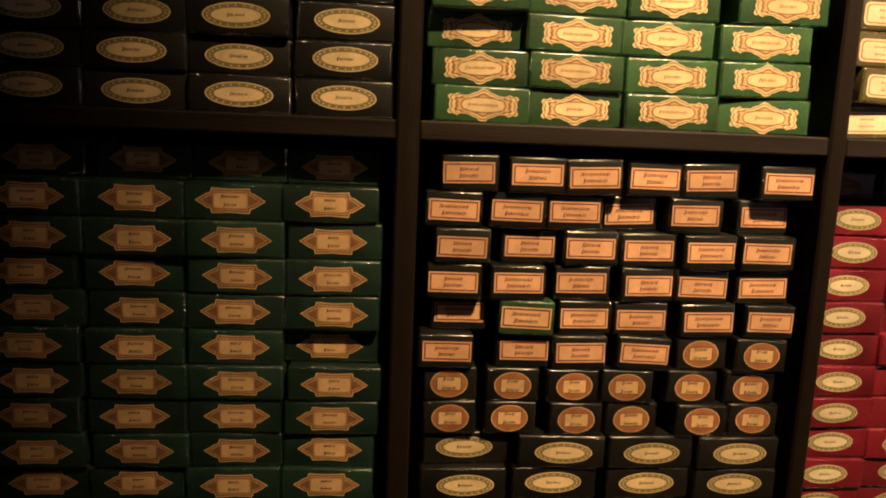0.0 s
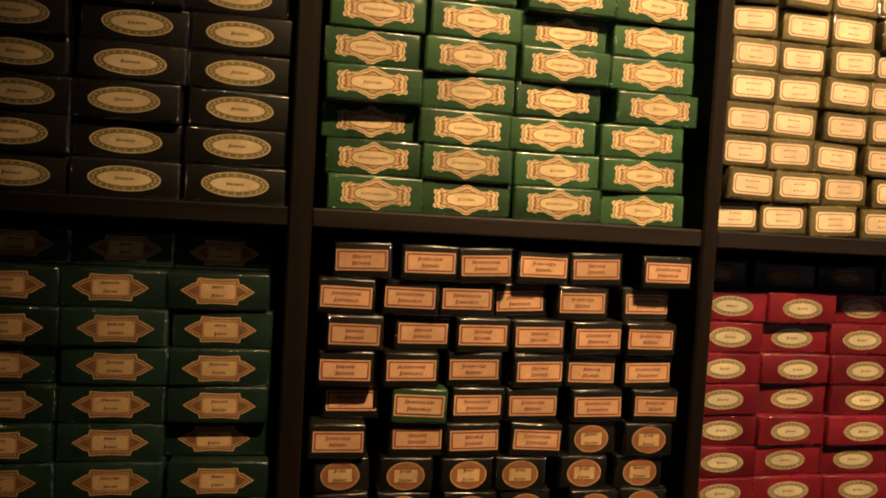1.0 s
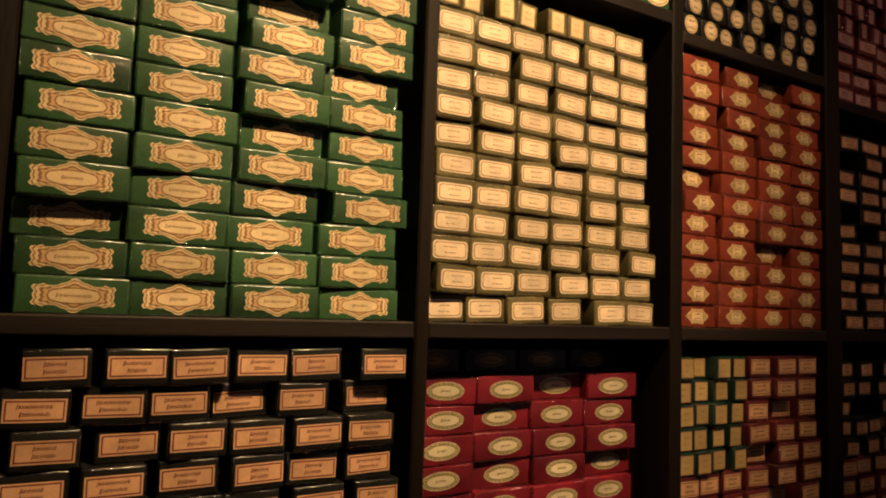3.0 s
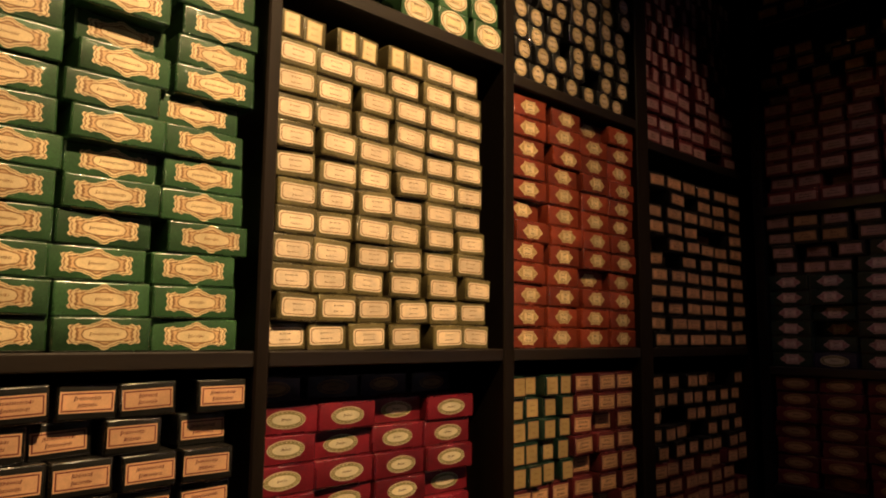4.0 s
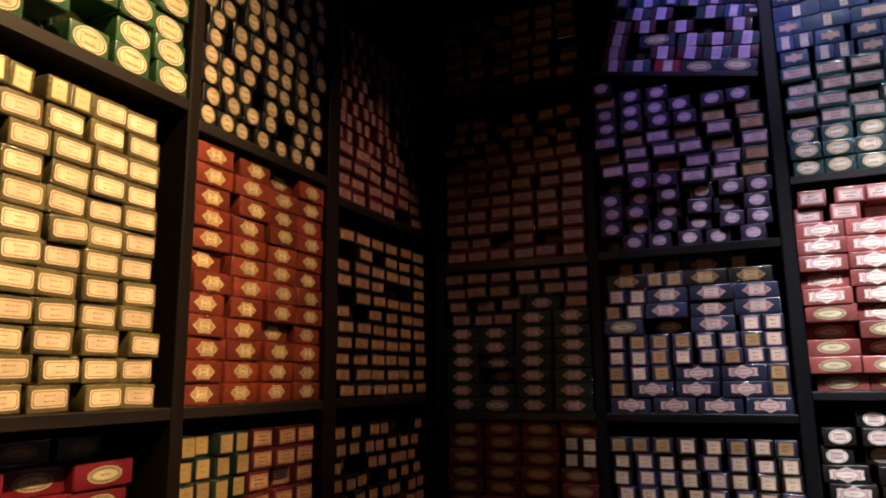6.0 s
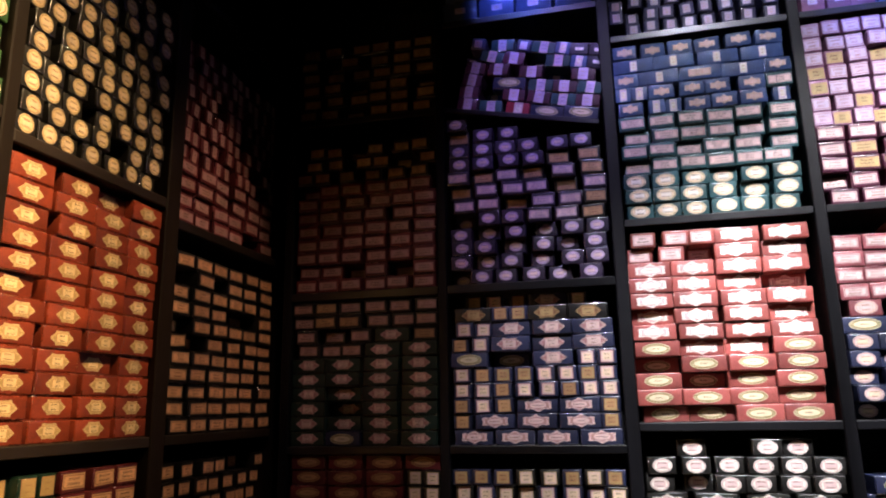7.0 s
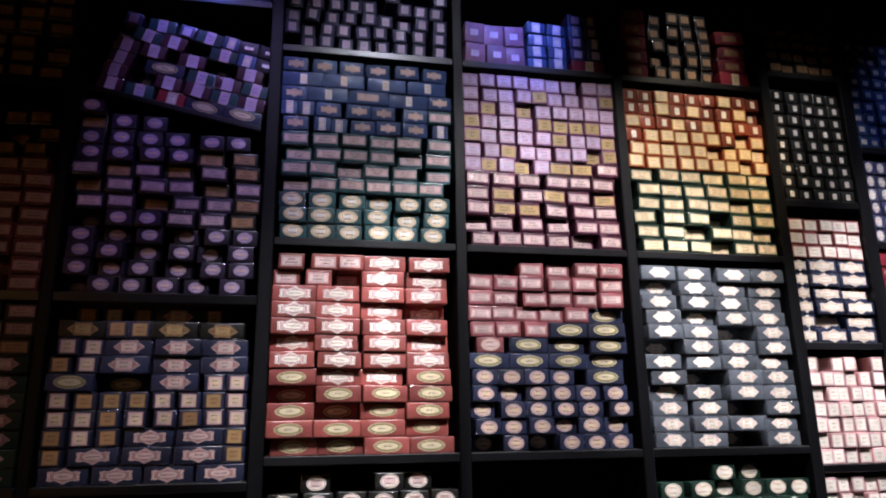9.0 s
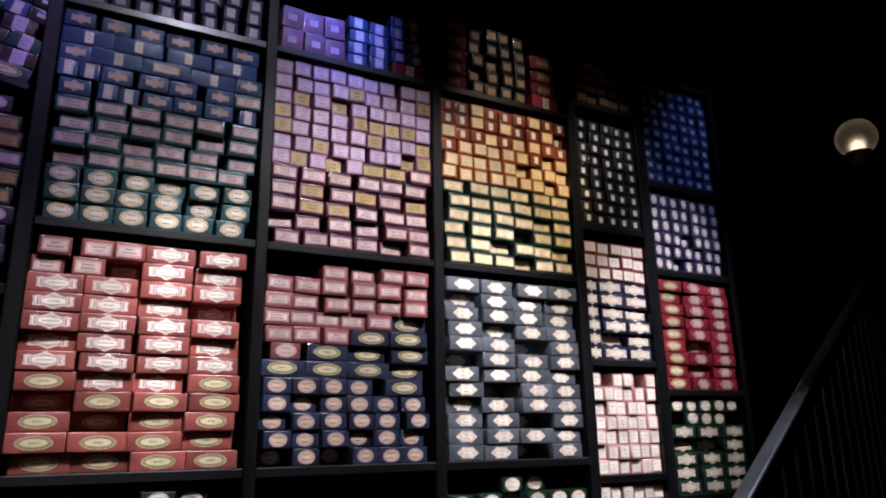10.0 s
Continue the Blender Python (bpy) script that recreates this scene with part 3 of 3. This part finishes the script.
rows(NORTH, "olive boxes with cream labels", *b[2], 1.530, ROW, {"c": ("olive_round", 0.103), "d": ("olive_square", 0.062)}, """c48< c156 c257 c381 c514 c615
c76 c170 c283 c407 c502 c602
c48 c152 c259 c374 c492 c621
c56 c159 c279 c372 c488 c593
c64 c169 c267 c370 c483 c608
c68 c170 c284 c375 c489 c584
c58 c172 c277 c393 c489 c594
c48 c167 c278 c377 c486 c584
c42 c134 c266 c385 c484 c587
c54 c145 c280 c385 c492 c583
c32 c130 c252 c358 c470 c587
d31 d94 d184 d244 d333 d394 c470 c573""", tilt=1.3)
rows(NORTH, "red boxes with yellow labels", *b[2], 0.772, 0.0640, {"a": ("red_wreath", 0.165)}, """a76 a240 a405 a566
a80 a245 a410 a566
a75 a236 a400 a560
a82 a244 a410 a568
a78 a238 a402 a562
a85 a232 a407 a567
a81 a247< a419 a567<
a78 a252 a409 a565
a75 a234< a387 a562
a73 a253 a397< a568""", lie=0.06)
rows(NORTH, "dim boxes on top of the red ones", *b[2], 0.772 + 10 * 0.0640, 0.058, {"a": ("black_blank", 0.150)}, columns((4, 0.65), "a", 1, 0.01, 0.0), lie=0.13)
rows(NORTH, "rust boxes with pointed labels", *b[3], 1.530, 0.0622, {"a": ("rust_hexagon", 0.152)}, """a79 a234 a401 a570
a78 a242 a402 a590
a96 a242 a411 a570
a76 a247 a402< a598
a74 a252 a421 a585
a105 a270 a421 a596
a72< a254 a421 a580
a96 a254 a428 a582
a90 a253 a428 a600
a89 a275 a429 a592
a93 a252 a429 a588
a92 a280 a419< a590""")
half = b[3][0] + 0.29
for i in range(11):
    rows(NORTH, "small green boxes with gold labels", b[3][0], half, 0.772 + i * 0.0620, 0.0620, {"a": ("green_square", 0.060)} if i > 5 else {"a": ("rose_rect", 0.082)}, columns((4 if i > 5 else 3, 0.28), "a", 1, 0.010, 0.5 if i == 10 else 0.1), tilt=1.5)
rows(NORTH, "maroon boxes with salmon labels", half, b[3][1], 0.772, 0.0620, {"a": ("rose_rect", 0.096)}, columns((3, 0.34), "a", 11, 0.014, 0.1), tilt=1.5)
fill(NORTH, "small black boxes in the corner bay", *b[4], 1.530, [("black_small", 6, 11, 0.058, 0.93)], tilt=1.5, lie=0.006)
fill(NORTH, "small boxes low in the corner bay", *b[4], 0.772, [("rose_rect", 7, 6, 0.0605, 0.86), ("black_small", 7, 5, 0.0605, 0.72)], tilt=1.5)
fill(NORTH, "green boxes with oval labels", *b[2], 2.37, [("green_oval", 6, 7, 0.075, 0.92)])
fill(NORTH, "black boxes with oval labels", *b[3], 2.325, [("black_oval", 7, 11, 0.0625, 0.84)], tilt=2)
fill(NORTH, "maroon boxes high in the corner bay", *b[4], 2.27, [("maroon_rect", 6, 4, 0.0605, 0.9)], tilt=2)
fill(NORTH, "narrow maroon boxes high in the corner bay", *b[4], 2.27 + 4 * 0.0605, [("maroon_narrow", 10, 8, 0.0605, 0.8)], tilt=4)

# ---- boxes on the east shelving ----
b = B_BAYS
fill(EAST, "maroon boxes in the dark bay", *b[0], 2.10, [("maroon_rect", 6, 8, 0.062, 0.9), ("dark_rect", 6, 3, 0.06, 0.7)])
rows(EAST, "blackish boxes in the dark bay", *b[0], 1.456, 0.0605, {"H": ("dark_hexagon", 0.158), "W": ("navy_wreath", 0.158), "s": ("dark_square", 0.098), "d": ("dark_rect dark_square", 0.105)}, """H84 W235 H401 H567
H83 H235< H402 H568
H75 H234<< H402 H569
H69 H234< H403 H571
H65 H229 H403 H572
H64 H232 H406 H573
s78 s176< s273 H411 H574
s69 s190< s317 H452 d596
d21 d147 d265 d394 d510 d611
d43 d159 d265 d383 d492 d606""")
rows(EAST, "maroon boxes low in the dark bay", *b[0], 1.0, 0.0605, {"a": ("maroon_wreath", 0.155), "s": ("gilt_square", 0.072)}, columns((4, 0.66), "a", 4, 0.006) + "\na90 a255 a420 s550 s628\na92 a252 a420 s548 s630\na90 a252 a418 a585")
fill(EAST, "dark boxes above the dark bay", *b[0], 2.90, [("dark_rect", 6, 6, 0.062, 0.85)])
rows(EAST, "violet boxes under the slipped shelf", *b[1], 2.10, 0.0622, {"v": ("violet_oval", 0.092), "b": ("violet_rect", 0.100), "g": ("violet_gold", 0.098)}, """v51<< v142 v247 v361 v464< v590
v58 v170< v272 v396< v518 v618
v63 v163 v286< v403 v501< v613
v57< v180< v290 v418< v526 v627
v67<< v182 v281 b392 b505 g614
b76 b180 g299< b413 b522 g625
g58< b172 b287 b387 g509< b627
b53 g162< b266 g372< b500 g619
v58 v161 v276 v378 g481< g609
v57 v163 v260 v359 v483 v580
g55< v166 v275
v48""", tilt=1.2)
rows(EAST, "navy boxes with mixed labels", *b[1], 1.456, 0.0608, {"N": ("navy_ornate", 0.160), "s": ("navy_square navy_square navy_pink", 0.075), "g": ("navy_gold", 0.075), "p": ("navy_pink", 0.075), "k": ("gold_hexagon", 0.158), "H": ("navy_hexagon", 0.160), "W": ("navy_wreath", 0.155)}, """N91 N257 N422 N589
s46 N180 N345 N514 g628
s48 s135 s219 N349 N513 g629
s50 s137 s214 p301 p396 s479 p558 p630
s52 s136 g217 g302 p387 p471 g550 p626
W81 W243<< H418 p551 p627
s46 s130 H252 H419 H580
s71 p140 H255 H422 H578
k101 s221 g293 k397 k564
s94<< s181<< s281<< H404<< s525<<""")
fill(EAST, "small boxes with gilt labels", *b[1], 1.0, [("gilt_square navy_pink", 8, 5, 0.0612, 0.88), ("navy_gold gilt_square", 8, 1, 0.0612, 0.88)], back=0.03)
rows(SLOPE, "jumbled boxes on the slipped shelf", 0.0, 0.665, 0.0, 0.058, {"l": ("wine_rect", 0.095), "w": ("wine_pink wine_rect", 0.105), "t": ("teal_band", 0.110), "s": ("teal_square", 0.070), "n": ("indigo_square", 0.066), "d": ("violet_dash", 0.085), "W": ("navy_wreath", 0.150)}, """l92 t200 w320 W442 W592
l90 s190<< w292 w400 t505 w610
l92 W262 t405 w508 t615
l100 l205 w350 s452<< w575
n60<< t165 l262 n372<< t470 s545 d625
n95 t205 n300 t395 s480 d545 d630""", tilt=3.0)
fill(EAST, "blue boxes above the slipped shelf", *b[1], 3.31, [("blue_plain", 4, 2, 0.098, 0.94), ("blue_plain periwinkle", 5, 1, 0.09, 0.8)], tilt=1.5)
rows(EAST, "teal and blue boxes", *b[2], 2.325, 0.0632, {"O": ("teal_oval", 0.105), "R": ("teal_rect", 0.106), "E": ("teal_ornate", 0.102), "S": ("teal_square", 0.066), "T": ("teal_wide", 0.165), "L": ("teal_long", 0.168)}, """O74 O172 O276 O388 O495 O608
O64 O173 O273 O384 O506< O623
O59 O175 O292 O394< O511 O625
R74< R182 R283 R390 R496 R599
R64 R175 R276< R379 R496 R634<
R79< R190 R300 R402 R520< R633
R62 R180 R292 R405 R512 R639
E63 S165 S232 E327 E429 E538 S643
S33 S100 E188 E308 E407 E538 R644
E46 T181 L353 T501 E641
T75 T246 T421 T588
E43 E170 E278 E384 E504 E621""")
rows(EAST, "brick red boxes", *b[2], 1.536, 0.0612, {"W": ("brick_wreath", 0.166), "N": ("brick_ornate", 0.163), "r": ("brick_rect", 0.098)}, """W104< W268< W429 W591
W79 W251 W414 W581<
W79 W245<< W416< W582
W72<< W253 W423 W592
W88 N252< N410< W585
N83 N253 N421 N583
N72< N241 N419 N584<
N71 N236 N416 N579
N76 N239 N408< N582<<
N79 N243 N411 N580
r52< r170 r283<< N410 N583<
r67 r190 r289 N417 N592""", tilt=0.8)
rows(EAST, "small indigo boxes near the ceiling", *b[2], 3.13, 0.0625, {"S": ("indigo_square", 0.062)}, """S100< S172 S250 S324 S402 S480 S556 S644
S31 S98< S174 S238 S323 S391 S474 S556 S645
S29< S111 S193< S264 S344 S414 S496< S568 S650""", tilt=1.5)
fill(EAST, "small indigo boxes near the ceiling", *b[2], 3.13 + 3 * 0.0625, [("indigo_square", 9, 4, 0.0625, 0.8)], tilt=2)
rows(EAST, "black boxes low in the bay", *b[2], 1.10, 0.0625, {"N": ("black_ornate", 0.150), "o": ("black_white", 0.105)}, "N90 N260 N430 N590\nN95 N255 N420 N600\nN80 N250 N425 N590\no60 o200< o305 o400 o520 o630\no70 o190 o310< o420 o530 o640\no180< o440 o545<")
rows(EAST, "lilac and plum boxes", *b[3], 2.325, 0.0632, {"p": ("plum_rect", 0.100), "g": ("plum_gold", 0.100), "l": ("lilac_rect", 0.070), "y": ("lilac_gold", 0.070)}, """p75 p185 p285 p390 p503< p617
p43< p154 p277 p397< p519 p614
p54 g162 g269 p387 p506 p606
p55 g162 p285 g382 p488 g611<
p54 p168 p272 p397 p496 p604
l29 y107 l182 y251< l334 g418 g516 p627
l41 l122 y193 l279 l345 l433 l505 y576< y643
y30 l108 l190 l268 l346 y420 l500 l583 y657
y33 l112 l192 l270 y355 y432 y498 y571 l656
l33 y108 l192 y270< l352 l429 l500 l575 l646
l37 l123 l189 l267 y336 l410 l487 l574 y643
l33 l110 l186 l254 l333 l402 l476 l579 l650""", tilt=1.3)
rows(EAST, "rose and navy boxes", *b[3], 1.536, 0.0610, {"m": ("navy_medal", 0.102), "W": ("navy_wreath", 0.160), "k": ("rose_medal", 0.110), "q": ("rose_label", 0.101)}, """m69<< m176 m287<< m398 m497 m599
m70 m173 m282 m380< m480 m593<
m50< m171 m273 m385 m483 m612
m62 m163< m274 m373 m475 m591
m64 m168 m268 m371 W549
W66 W240 W398 W565<
k88 W243 W402< W578
q61 q162 q277 W411 W567
q37 q147 q246< q339< q442 W577<
q54 q156 q279 q385 q490 q601
q56 q157 q263 q384 q487 q606
q273< q387< q500 q606""", tilt=0.9)
rows(EAST, "black boxes low in the middle bay", *b[3], 1.10, 0.0625, {"N": ("black_ornate", 0.150), "W": ("navy_wreath", 0.155)}, "N90 N260 N430 N590\nN95 N255 N420 N600\nW80 W250 N425 N590\nW110 W290 N455 N600")
fill(EAST, "lilac boxes near the ceiling", b[3][0] + 0.01, b[3][0] + 0.29, 3.13, [("periwinkle", 3, 2, 0.098, 0.95)], tilt=2)
fill(EAST, "small blue boxes near the ceiling", b[3][0] + 0.29, b[3][0] + 0.48, 3.13, [("teal_square", 2, 4, 0.056, 0.9)], tilt=2)
rows(EAST, "small blue boxes near the ceiling", b[3][0] + 0.48, b[3][1], 3.13, 0.058, {"r": ("red_window", 0.16), "t": ("teal_square", 0.070), "n": ("indigo_square", 0.072)}, "r95\nn50 n130\nn48 t132\nt45 n125\nn50 t120", tilt=2)
rows(EAST, "green and orange boxes", *b[4], 2.325, 0.0625, {"G": ("green_rect", 0.105), "o": ("orange_square", 0.074), "r": ("orange_small", 0.074)}, """G87 G196 G302 G408< G518 G623
G74 G187 G297< G412 G512 G619<
G63 G192 G311 G413<< G516 G633
G88 G200 G309 G425 G518< G628
G93 G197 G309 G407 G519 G621
G63 G188 G294 G403 G516 G614
o41 o130 o199 o282 o356 o434 o511 o581< o654
o54 o133 o202 o277 o348 o426< o506 o587 o652<
r44 o128 o198 o272 o349 o432 r493 o570< o663
o46 r111 r189 o268 r330 o408 o492 r580 r647
r40 r107 o191 r256 o340 r407 r491 o567 r641<
r43 r112 o195 r262 r346 r414 o500 r567 r666""", tilt=1.2)
rows(EAST, "slate boxes with pointed labels", *b[4], 1.536, 0.0610, {"h": ("slate_hexagon", 0.157)}, """h94 h257 h418<<< h588
h94 h265 h426 h591<
h98 h272 h434<<< h604
h96< h247 h440 h596
h103 h267<<< h445 h595
h79 h268 h420 h585<
h93<< h259 h432 h600
h109 h256 h418<< h604
h103 h266< h431 h591
h88 h266 h421 h590<
h88< h260 h422< h593<
h94 h261 h445 h603""")
rows(EAST, "green boxes low in the bay", *b[4], 1.10, 0.0625, {"N": ("green_white", 0.150), "o": ("green_medal", 0.100)}, "N90 N260 N430 N590\nN95 N255 N420 N600\nN80 N250 N425 N590\nN85 N300< N430 N580\no70 o200 o310< o420 o530 o620\no305 o425<")
rows(EAST, "red boxes near the ceiling", b[4][0], b[4][1], 3.13, 0.070, {"R": ("red_slab", 0.135), "k": ("black_stack", 0.062), "C": ("red_window", 0.150), "c": ("red_slab", 0.150)}, "R75 k200 k275 k350 k430 C570\nR78 k195< k285 k365 k432 c570\nR74 k205 k290< k362 k435 c572\nR76 k200< k282 k350 k436 c568\nR75 k205< k280 k345 k430", tilt=2.5)
rows(EAST, "small black boxes with tiny labels", *b[5], 2.59, 0.060, {"a": ("black_chip", 0.070)}, columns((5, 0.40), "a", 9, 0.010, 0.0))
rows(EAST, "orange and navy boxes", *b[5], 1.955, 0.0615, {"N": ("navy_white", 0.145), "n": ("navy_white", 0.075), "o": ("orange_blush", 0.074)}, "n30 N150 N320\nn28 N148< N318\nn30 N160 N330\nn26 N165 N328<\nn30 N150 N325\nn28 N150 N330\no40 o120 o200 o275 o355\no35 o110 o190 o270 o350\no45 o125 o210 o290 o362", tilt=0.8)
fill(EAST, "blush boxes with white labels", *b[5], 1.46, [("blush_square", 6, 7, 0.0625, 0.92)])
fill(EAST, "blush boxes with white labels", *b[5], 1.10, [("blush_square", 6, 5, 0.0625, 0.92)])
rows(EAST, "dark blue boxes", *b[6], 2.87, 0.062, {"a": ("blue_chip", 0.066)}, columns((7, 0.48), "a", 9, 0.004, 0.05))
rows(EAST, "indigo boxes with round labels", *b[6], 2.41, 0.066, {"a": ("blue_oval", 0.066)}, columns((7, 0.48), "a", 6, 0.004, 0.05))
rows(EAST, "crimson boxes", *b[6], 1.83, 0.0592, {"y": ("crimson_oval", 0.155), "p": ("crimson_hexagon", 0.155)}, "\n".join(["y85 p250 p410", "y80 p245< p405", "y90 p255 p408", "y82 p240< p405", "y86 p255 p410", "y84 p250 p408", "y88 p252 p406", "y70 p250 p404", "y85 p250 p402"]))
rows(EAST, "dark green boxes", *b[6], 1.36, 0.0612, {"N": ("green_white", 0.155), "o": ("green_medal", 0.088)}, "N85 N250 N410\nN80 N245 N405\nN85 N250 N410\nN82< N248< N408\nN84 N250 N410\no150 o240 o330\no60 o150 o240 o330 o420")
fill(EAST, "black boxes above the narrow bay", *b[5], 3.22, [("dark_rect", 5, 4, 0.06, 0.9)])


# ---- stair rail and globe lamp at the end of the shelving ----
def bar(name, a, b, wide, deep, material, parent, bevel=0.006):
    a, b = Vector(a), Vector(b)
    bm = block((wide, deep, (b - a).length), bevel)
    bmesh.ops.translate(bm, verts=bm.verts[:], vec=(0, -deep / 2, 0))
    bmesh.ops.transform(bm, matrix=Matrix.Translation(a) @ (b - a).to_track_quat("Z", "Y").to_matrix().to_4x4(), verts=bm.verts[:])
    return part(name, bm, material, parent)


rail = tagged(new("stair_rail"), "dark metal stair rail with slim posts", "railing")
LOW, HIGH = Vector((1.431, -1.114, 1.04)), Vector((2.70, -4.22, 2.40))
along = (HIGH - LOW).normalized()
over = along.cross(Vector((0, 0, 1))).normalized()
rise = over.cross(along)
turned = Matrix((over, along, rise)).transposed().to_4x4()
bm = block((0.046, (HIGH - LOW).length, 0.062), 0.007, 3)
bmesh.ops.transform(bm, matrix=Matrix.Translation(LOW) @ turned, verts=bm.verts[:])
part("handrail", bm, IRON, rail, "worn grey metal handrail")
for i in range(22):
    p = LOW.lerp(HIGH, 0.02 + 0.96 * i / 21)
    wide = 0.032 if i in (0, 21) else 0.014
    bar("post" if i in (0, 21) else "baluster", (p.x, p.y, 0.0), (p.x, p.y, p.z + 0.012), wide, wide, BACK, rail, 0.003)

lamp = tagged(new("globe_lamp"), "frosted glass globe lamp on a dark wall bracket", "lamp")
lamp.location = (2.747, -4.397, 3.276)
bm = bmesh.new()
bmesh.ops.create_uvsphere(bm, u_segments=40, v_segments=24, radius=0.112)
for f in bm.faces:
    f.smooth = True
part("globe", bm, OPAL, lamp)
bm = bmesh.new()
bmesh.ops.create_uvsphere(bm, u_segments=20, v_segments=14, radius=0.028)
for v in bm.verts:
    v.co.z = v.co.z * 1.3 - 0.045
for f in bm.faces:
    f.smooth = True
part("bulb", bm, BULB, lamp, "glowing warm bulb")
bm = bmesh.new()
bmesh.ops.create_cone(bm, cap_ends=True, segments=24, radius1=0.035, radius2=0.07, depth=0.07)
bmesh.ops.translate(bm, verts=bm.verts[:], vec=(0, 0, -0.125))
part("holder", bm, IRON, lamp)
bar("bracket", (0, 0, -0.155), (0.35, -0.25, -0.30), 0.03, 0.03, BACK, lamp)
bar("wall_arm", (0.35, -0.25, -0.30), (2.253, -0.25, -0.30), 0.035, 0.035, BACK, lamp)
